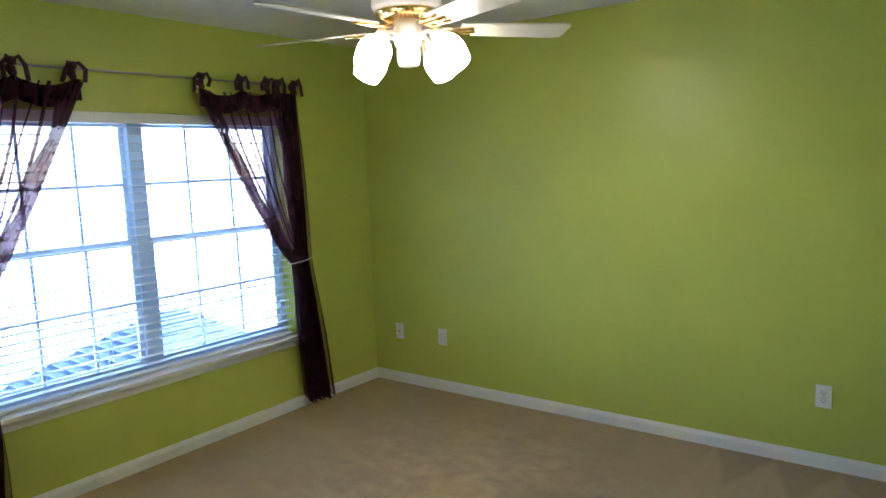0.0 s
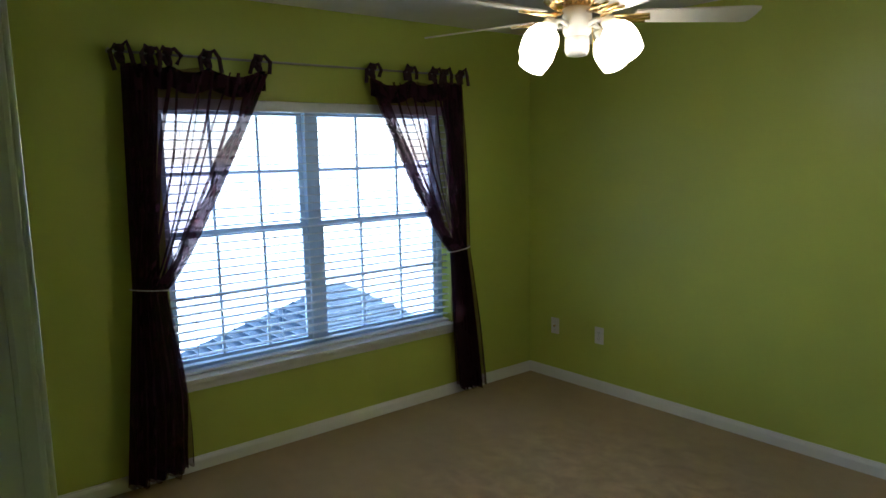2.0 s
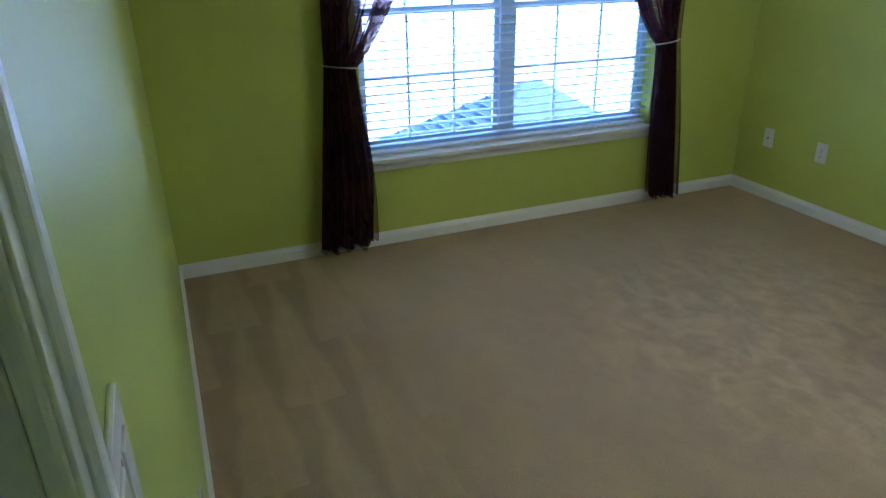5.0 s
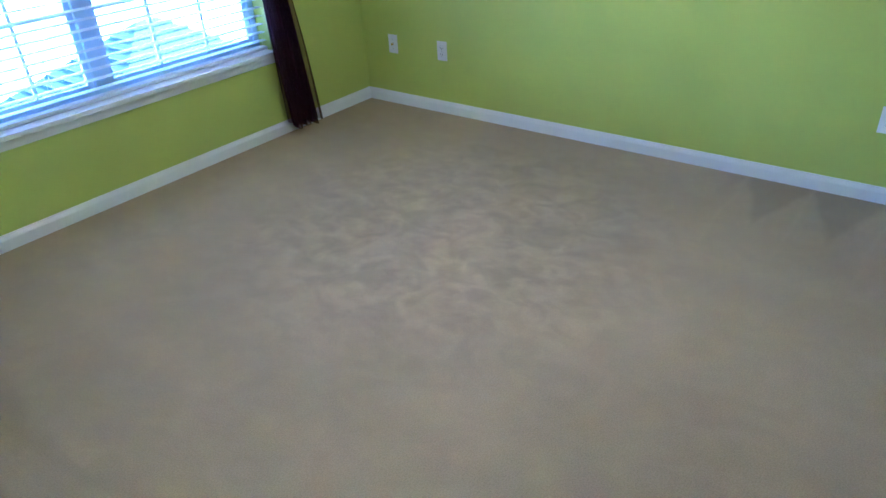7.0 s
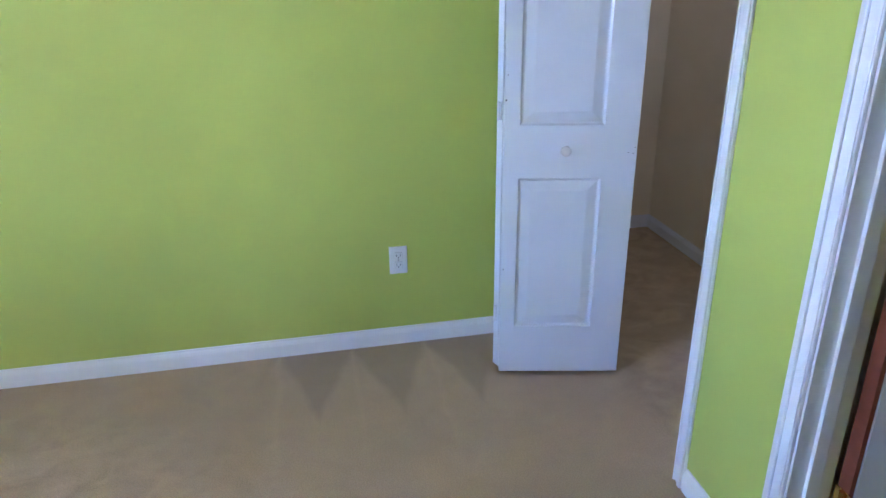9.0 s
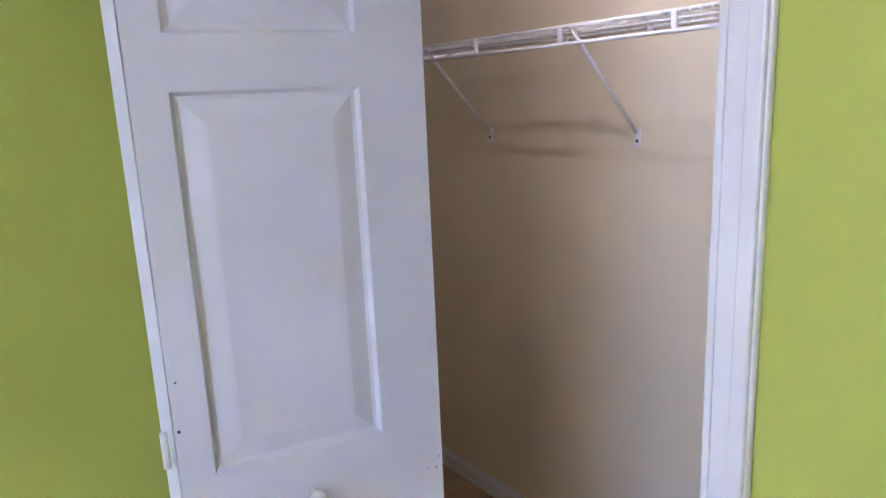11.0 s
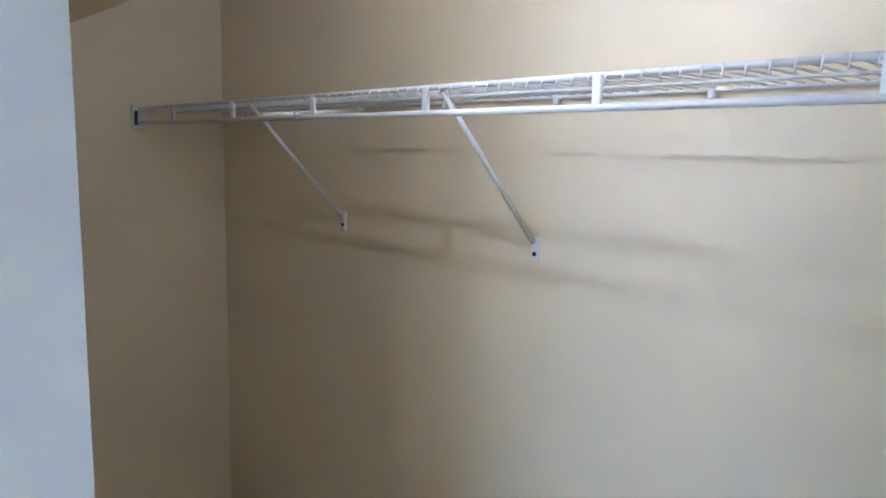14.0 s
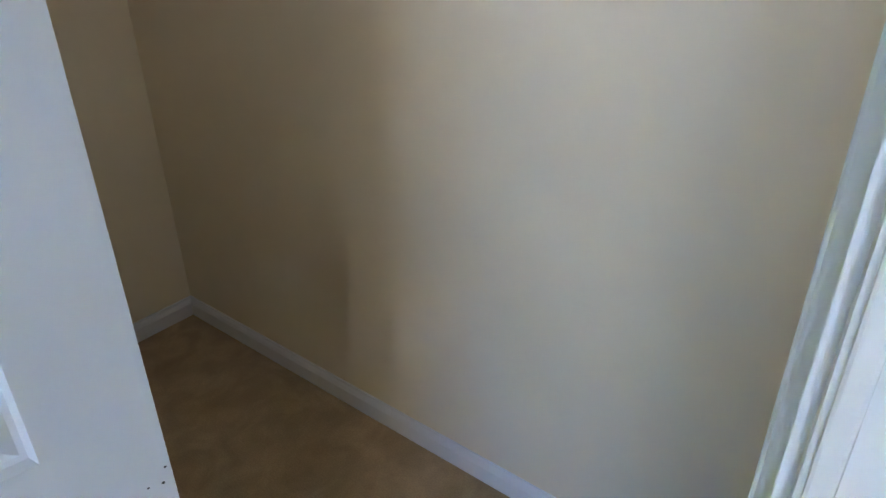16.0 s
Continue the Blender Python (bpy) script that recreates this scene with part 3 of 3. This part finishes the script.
for k in range(9):
    outline.append((0.20 + 0.40 * k / 8, -(0.052 + 0.018 * k / 8)))
for k in range(7):
    a = -math.pi / 2 + math.pi * k / 6
    outline.append((0.607 + 0.034 * abs(math.cos(a)) ** 0.35, 0.070 * math.copysign(abs(math.sin(a)) ** 0.6, math.sin(a))))
for k in range(9):
    outline.append((0.60 - 0.40 * k / 8, 0.070 - 0.018 * k / 8))
up = [bm.verts.new((x, y, 0.003)) for x, y in outline]
dn = [bm.verts.new((x, y, -0.003)) for x, y in outline]
bm.faces.new(up)
bm.faces.new(dn[::-1])
for k in range(len(up)):
    bm.faces.new((up[k], dn[k], dn[(k + 1) % len(up)], up[(k + 1) % len(up)]))
blade = mesh_ob("blade", bm, M_BLADE, fan)
bm = bmesh.new()
for s in (-1, 1):
    add_sweep(bm, [(0.085, 0.008 * s, 0.004), (0.13, 0.022 * s, -0.006), (0.165, 0.034 * s, -0.009), (0.20, 0.024 * s, -0.008), (0.25, 0.032 * s, -0.007)], 0.006, 6)
add_sweep(bm, [(0.085, 0, 0.004), (0.15, 0, -0.01), (0.26, 0, -0.007)], 0.007, 6)
iron = mesh_ob("blade_iron", bm, M_BRASS, fan, True)
for k in range(5):
    m4 = pose(0, 0, -0.325, 0, 0, BLADE_ROT + 72 * k) @ pose(0, 0, 0, -11, 0, 0)
    for src in (blade, iron):
        o = src if k == 0 else src.copy()
        if k:
            scene.collection.objects.link(o)
        o.matrix_basis = m4
SHADE = [(0.022, 0.0), (0.034, -0.006), (0.050, -0.022), (0.060, -0.046), (0.062, -0.070), (0.058, -0.100), (0.052, -0.126), (0.049, -0.126), (0.054, -0.098), (0.057, -0.070), (0.055, -0.048), (0.044, -0.026), (0.010, -0.014)]
BULB = [(0.012, -0.015), (0.014, -0.045), (0.026, -0.065), (0.032, -0.088), (0.029, -0.108), (0.017, -0.123), (0.003, -0.128)]
for k, az in enumerate((0, 90, 180, 270)):
    d = pose(0, 0, -0.352, 0, 0, az)
    bm = bmesh.new()
    add_sweep(bm, [d @ Vector(p) for p in ((0.045, 0, -0.01), (0.085, 0, 0.006), (0.120, 0, 0.0), (0.140, 0, -0.014))], 0.008, 8)
    mesh_ob("lamp_arm", bm, M_FANW, fan, True)
    lathe("lamp_socket", [(0.014, 0.02), (0.026, 0.014), (0.027, -0.012), (0.020, -0.02)], M_FANW, fan, 20, d @ pose(0.140, 0, -0.014, 0, -38, 0))
    lathe("glass_shade", SHADE, M_BULB, fan, 28, d @ pose(0.150, 0, -0.028, 0, -38, 0))
    lathe("light_bulb", BULB, M_LAMP, fan, 20, d @ pose(0.150, 0, -0.028, 0, -38, 0))

# ---------- electric plates ----------


def outlet(x, y, z, rz, kind):
    """Wall plate; it faces +y before the turn."""
    label = {"duplex": "white plastic duplex outlet plate on the wall", "coax": "white plastic cable jack plate on the wall", "switch": "glossy white double light switch plate on the wall"}[kind]
    o = tagged(new("light_switch" if kind == "switch" else "wall_outlet"), label, "switch" if kind == "switch" else "outlet")
    o.matrix_world = pose(x, y, z, 0, 0, rz)
    w = 0.058 if kind == "switch" else 0.036
    boxes("plate", [((-w, 0, -0.058), (w, 0.006, 0.058))], M_PLATE, o, 0.0025)
    if kind == "duplex":
        for dz in (-0.020, 0.020):
            boxes("socket", [((-0.016, 0.004, dz - 0.014), (0.016, 0.009, dz + 0.014))], M_PLATE, o, 0.003)
            boxes("slot", [((-0.008, 0.008, dz - 0.004), (-0.006, 0.0095, dz + 0.006)), ((0.006, 0.008, dz - 0.004), (0.008, 0.0095, dz + 0.006)), ((-0.002, 0.008, dz - 0.010), (0.002, 0.0095, dz - 0.006))], M_SLOT, o)
    elif kind == "coax":
        lathe("jack", [(0.007, 0.0), (0.007, 0.012), (0.003, 0.013)], M_BRASS, o, 12, pose(0, 0.005, 0, -90, 0, 0))
    else:
        for dx in (-0.023, 0.023):
            boxes("rocker", [((dx - 0.016, 0.004, -0.033), (dx + 0.016, 0.0085, 0.033))], M_PLATE, o, 0.002)
    for dz in ((0,) if kind == "duplex" else (-0.03, 0.03)):
        lathe("screw", [(0.003, 0.0), (0.003, 0.0012), (0.001, 0.0016)], M_ROD, o, 8, pose(0, 0.0055, dz, -90, 0, 0))
    return o


outlet(0.0055, -0.243, 0.385, 91.32, "coax")
outlet(0.0144, -0.628, 0.385, 91.32, "duplex")
outlet(0.0675, -2.972, 0.372, 91.32, "duplex")
outlet(W, -2.16, 0.42, -90, "duplex")
outlet(W, -2.972, 1.205, -90, "switch")

# ---------- bifold closet door ----------


def panel_leaf(name, width, height, t, panels, m, parent):
    """A moulded door leaf with raised panels on both faces; x along the leaf from 0, y through it, z up."""
    bm = bmesh.new()
    xs0, xs1 = panels[0][0], panels[0][1]
    add_box(bm, (0, -t / 2, 0), (xs0, t / 2, height))
    add_box(bm, (xs1, -t / 2, 0), (width, t / 2, height))
    zz = 0.0
    for x0, x1, z0, z1 in panels:
        add_box(bm, (xs0, -t / 2, zz), (xs1, t / 2, z0))
        zz = z1
    add_box(bm, (xs0, -t / 2, zz), (xs1, t / 2, height))
    for x0, x1, z0, z1 in panels:
        for s in (-1, 1):
            loops = []
            for inset, depth in ((0, 0.0), (0.006, 0.009), (0.012, 0.010), (0.040, 0.0035), (0.046, 0.0025)):
                y = s * (t / 2 - depth)
                loops.append([bm.verts.new(c) for c in ((x0 + inset, y, z0 + inset), (x1 - inset, y, z0 + inset), (x1 - inset, y, z1 - inset), (x0 + inset, y, z1 - inset))])
            for q, w in zip(loops, loops[1:]):
                for k in range(4):
                    bm.faces.new((q[k], q[(k + 1) % 4], w[(k + 1) % 4], w[k]))
            bm.faces.new(loops[-1])
    return mesh_ob(name, bm, m, parent)


def leaf_pose(a, b, z):
    return pose(a[0], a[1], z, 0, 0, math.degrees(math.atan2(b[1] - a[1], b[0] - a[0])))


bif = tagged(new("bifold_door"), "white moulded three-panel bifold closet door folded open", "closet door")
bif.location = (-0.05, -3.73, 0)
LW = 0.445
PAN = [(0.052, LW - 0.112, z0, z1) for z0, z1 in ((0.19, 0.755), (0.935, 1.528), (1.608, 1.90))]
A0, A1 = (-0.250, -3.305), (-0.338, -3.747)
lead = panel_leaf("leaf", LW, 1.99, 0.032, PAN, M_DOOR, bif)
lead.matrix_basis = bif.matrix_basis.inverted() @ Matrix.Translation((0.05 - 0.05, 0, 0)) @ leaf_pose(A0, A1, 0.02)
back = panel_leaf("leaf", LW, 1.99, 0.032, PAN, M_DOOR, bif)
back.matrix_basis = bif.matrix_basis.inverted() @ leaf_pose((-0.212, -3.302), (-0.060, -3.72), 0.02)
kx = 0.205
knob_m = bif.matrix_basis.inverted() @ leaf_pose(A0, A1, 0.02) @ pose(kx, -0.016, 0.855, 90, 0, 0)
lathe("knob", [(0.010, 0), (0.009, 0.010), (0.013, 0.016), (0.0175, 0.022), (0.0175, 0.028), (0.012, 0.034), (0.003, 0.036)], M_PLATE, bif, 24, knob_m)
for sz, sx, r in ((0.84, LW - 0.012, 0.0022), (0.843, LW - 0.028, 0.0016), (0.86, LW - 0.006, 0.0018), (1.02, 0.006, 0.0030), (1.10, 0.010, 0.0020), (0.42, 0.008, 0.0022)):
    nick = bif.matrix_basis.inverted() @ leaf_pose(A0, A1, 0.02) @ pose(sx, -0.0158, sz, 90, 0, 0)
    lathe("paint_nick", [(r, 0), (r * 0.8, 0.0006)], M_SLOT, bif, 7, nick)
for hz in (0.25, 1.0, 1.72):
    bm = bmesh.new()
    add_sweep(bm, [(-0.233 + 0.05, -3.292 + 3.73, hz - 0.03), (-0.233 + 0.05, -3.292 + 3.73, hz + 0.03)], 0.006, 8)
    mesh_ob("hinge", bm, M_TRIM, bif, True)
track = tagged(boxes("bifold_track", [((CX0 + 0.002, S - 0.075, CH - 0.016), (CX1 - 0.002, S - 0.035, CH))], M_TRIM), "white metal bifold track under the header", "track", kind="structure")

# ---------- hall door ----------
hd = tagged(new("hall_door"), "white moulded panel door standing open, brass hinges", "door")
hd.location = (-1.385, -3.80, 0)
HP = [(0.10, 0.66, 0.22, 0.80), (0.10, 0.66, 0.98, 1.90)]
leaf = panel_leaf("leaf", 0.76, 2.0, 0.035, HP, M_DOOR, hd)
leaf.matrix_basis = pose(0.0, -0.02, 0.015, 0, 0, -92)
boxes("hinge_edge", [((-0.016, -0.016, 0.015), (0.018, -0.004, 2.01))], M_RED, hd)
for hz in (0.28, 1.02, 1.78):
    bm = bmesh.new()
    add_sweep(bm, [(-0.004, 0.004, hz - 0.045), (-0.004, 0.004, hz + 0.045)], 0.007, 10)
    add_box(bm, (-0.034, -0.004, hz - 0.044), (0.022, -0.0005, hz + 0.044), 0.001)
    mesh_ob("hinge", bm, M_BRASS, hd)

# ---------- wire shelf ----------
shelf = tagged(new("wire_shelf"), "white vinyl-coated wire closet shelf with hang rail", "shelf")
SZ, SF = 1.681, -4.355
shelf.location = ((CW + CE) / 2, CB, SZ)
ox, oy = (CW + CE) / 2, CB
x0, x1, yf = CW + 0.006 - ox, CE - 0.006 - ox, SF - oy
bm = bmesh.new()
add_sweep(bm, [(x0, yf, 0), (x1, yf, 0)], 0.0045, 8)
add_sweep(bm, [(x0, 0.01, 0), (x1, 0.01, 0)], 0.0035, 8)
add_sweep(bm, [(x0, yf * 0.55, -0.003), (x1, yf * 0.55, -0.003)], 0.003, 6)
add_sweep(bm, [(x0, yf + 0.003, -0.041), (x1, yf + 0.003, -0.041)], 0.0052, 10)
mesh_ob("long_wires", bm, M_WIRE, shelf, True)
bm = bmesh.new()
x = x0 + 0.01
while x < x1:
    add_sweep(bm, [(x, 0.008, 0.003), (x, yf * 0.5, 0.003), (x, yf + 0.004, 0.002), (x, yf + 0.0065, -0.012)], 0.0019, 5)
    x += 0.0254
tagged(mesh_ob("cross_wires", bm, M_WIRE, shelf, True), kind="stuff")
UPX = [0.591 + 0.327 * k for k in range(-5, 2)]
for ux in UPX:
    if CW + 0.02 < ux < CE - 0.02:
        boxes("upright", [((ux - ox - 0.0065, yf - 0.002, -0.041), (ux - ox + 0.0065, yf + 0.006, 0.002))], M_WIRE, shelf, 0.0015)
for bx in (0.522, -0.096):
    bm = bmesh.new()
    add_sweep(bm, [(bx - ox, yf - 0.004, -0.006), (bx - ox, 0.012, -0.270)], 0.0050, 8)
    add_box(bm, (bx - ox - 0.009, 0.0, -0.308), (bx - ox + 0.009, 0.006, -0.260), 0.002)
    mesh_ob("support_brace", bm, M_WIRE, shelf, True)
    lathe("screw", [(0.0045, 0), (0.0045, 0.002), (0.001, 0.003)], M_SLOT, shelf, 8, pose(bx - ox, 0.006, -0.293, -90, 0, 0))
for k in range(8):
    cx = x0 + 0.12 + 0.29 * k
    bm = bmesh.new()
    add_box(bm, (cx - 0.006, 0.0, -0.014), (cx + 0.006, 0.014, 0.006), 0.003)
    mesh_ob("wall_clip", bm, M_WIRE, shelf)
for e in (x0 + 0.002, x1 - 0.002):
    bm = bmesh.new()
    add_box(bm, (e - 0.008, yf - 0.02, -0.058), (e + 0.006, yf + 0.02, 0.012), 0.003)
    mesh_ob("end_bracket", bm, M_WIRE, shelf)
    boxes("bracket_slot", [((e - 0.0095, yf + 0.006, -0.048), (e - 0.0075, yf + 0.016, -0.006))], M_SLOT, shelf)

# ---------- closet light ----------
cl = tagged(new("closet_light"), "lit bare bulb hanging on a stem from the closet ceiling", "lamp")
cl.location = (-0.30, -4.055, CEIL)
lathe("ceiling_plate", [(0.042, 0), (0.042, -0.010), (0.036, -0.022), (0.012, -0.026)], M_PLATE, cl, 28)
lathe("stem", [(0.007, -0.024), (0.007, -0.34)], M_PLATE, cl, 12)
lathe("bulb_holder", [(0.012, -0.335), (0.021, -0.345), (0.021, -0.378), (0.016, -0.385)], M_PLATE, cl, 20)
lathe("bulb", [(0.010, -0.384), (0.012, -0.394), (0.018, -0.406), (0.021, -0.420), (0.018, -0.434), (0.010, -0.443), (0.002, -0.446)], M_LAMP_CLOSET, cl, 20)
glow = bpy.data.lights.new("closet_glow", "POINT")
glow.energy, glow.shadow_soft_size, glow.color = 0.20, 0.010, (1.0, 0.91, 0.78)
glow_ob = new("closet_glow", glow)
glow_ob.location = (-0.30, -4.055, CEIL - 0.455)

# ---------- outside ----------
GZ = -5.6
ground = tagged(boxes("ground", [((-400, 0.3, GZ - 0.2), (400, 800, GZ))], M_GROUND), "pale dry ground in sunlight", "ground", kind="structure")


def hip_roof(name, cx, cy, w, d, eave, peak, m, label):
    top = tagged(new(name), label, "house")
    top.location = (cx, cy, GZ)
    e, p, rl = eave - GZ, peak - GZ, max(0.2, (w - d) / 2)
    boxes("wall", [((-w / 2 + 0.4, -d / 2 + 0.4, 0), (w / 2 - 0.4, d / 2 - 0.4, e - 0.02))], M_SIDING, top)
    bm = bmesh.new()
    c = [bm.verts.new(v) for v in ((-w / 2, -d / 2, e), (w / 2, -d / 2, e), (w / 2, d / 2, e), (-w / 2, d / 2, e), (-rl, 0, p), (rl, 0, p))]
    for f in ((0, 1, 5, 4), (1, 2, 5), (2, 3, 4, 5), (3, 0, 4), (3, 2, 1, 0)):
        bm.faces.new([c[k] for k in f])
    mesh_ob("roof", bm, m, top)
    x, y = w / 2 + 0.1, d / 2 + 0.1
    boxes("fascia", [((-x, -y, e - 0.17), (x, -y + 0.1, e + 0.015)), ((-x, y - 0.1, e - 0.17), (x, y, e + 0.015)),
                     ((-x, -y + 0.1, e - 0.17), (-x + 0.1, y - 0.1, e + 0.015)), ((x - 0.1, -y + 0.1, e - 0.17), (x, y - 0.1, e + 0.015))], M_TRIM, top, 0.01)
    # courses of shingle: thin raised laps up each slope
    bm = bmesh.new()
    n = 14
    for k in range(1, n):
        f = k / n
        hx, hy, z = w / 2 + (rl - w / 2) * f, d / 2 * (1 - f), e + (p - e) * f
        t = 0.02
        add_box(bm, (-hx, -hy - t, z - 0.01), (hx, -hy + t, z + 0.02))
        add_box(bm, (-hx - t, -hy, z - 0.01), (-hx + t, hy, z + 0.02))
        add_box(bm, (hx - t, -hy, z - 0.01), (hx + t, hy, z + 0.02))
    mesh_ob("shingle_lap", bm, m, top)
    return top


hip_roof("house", 3.6, 9.2, 5.6, 5.4, -2.8, -1.12, M_ROOF, "neighbouring house with a shingle hip roof, coloured dark blue as if in shade")
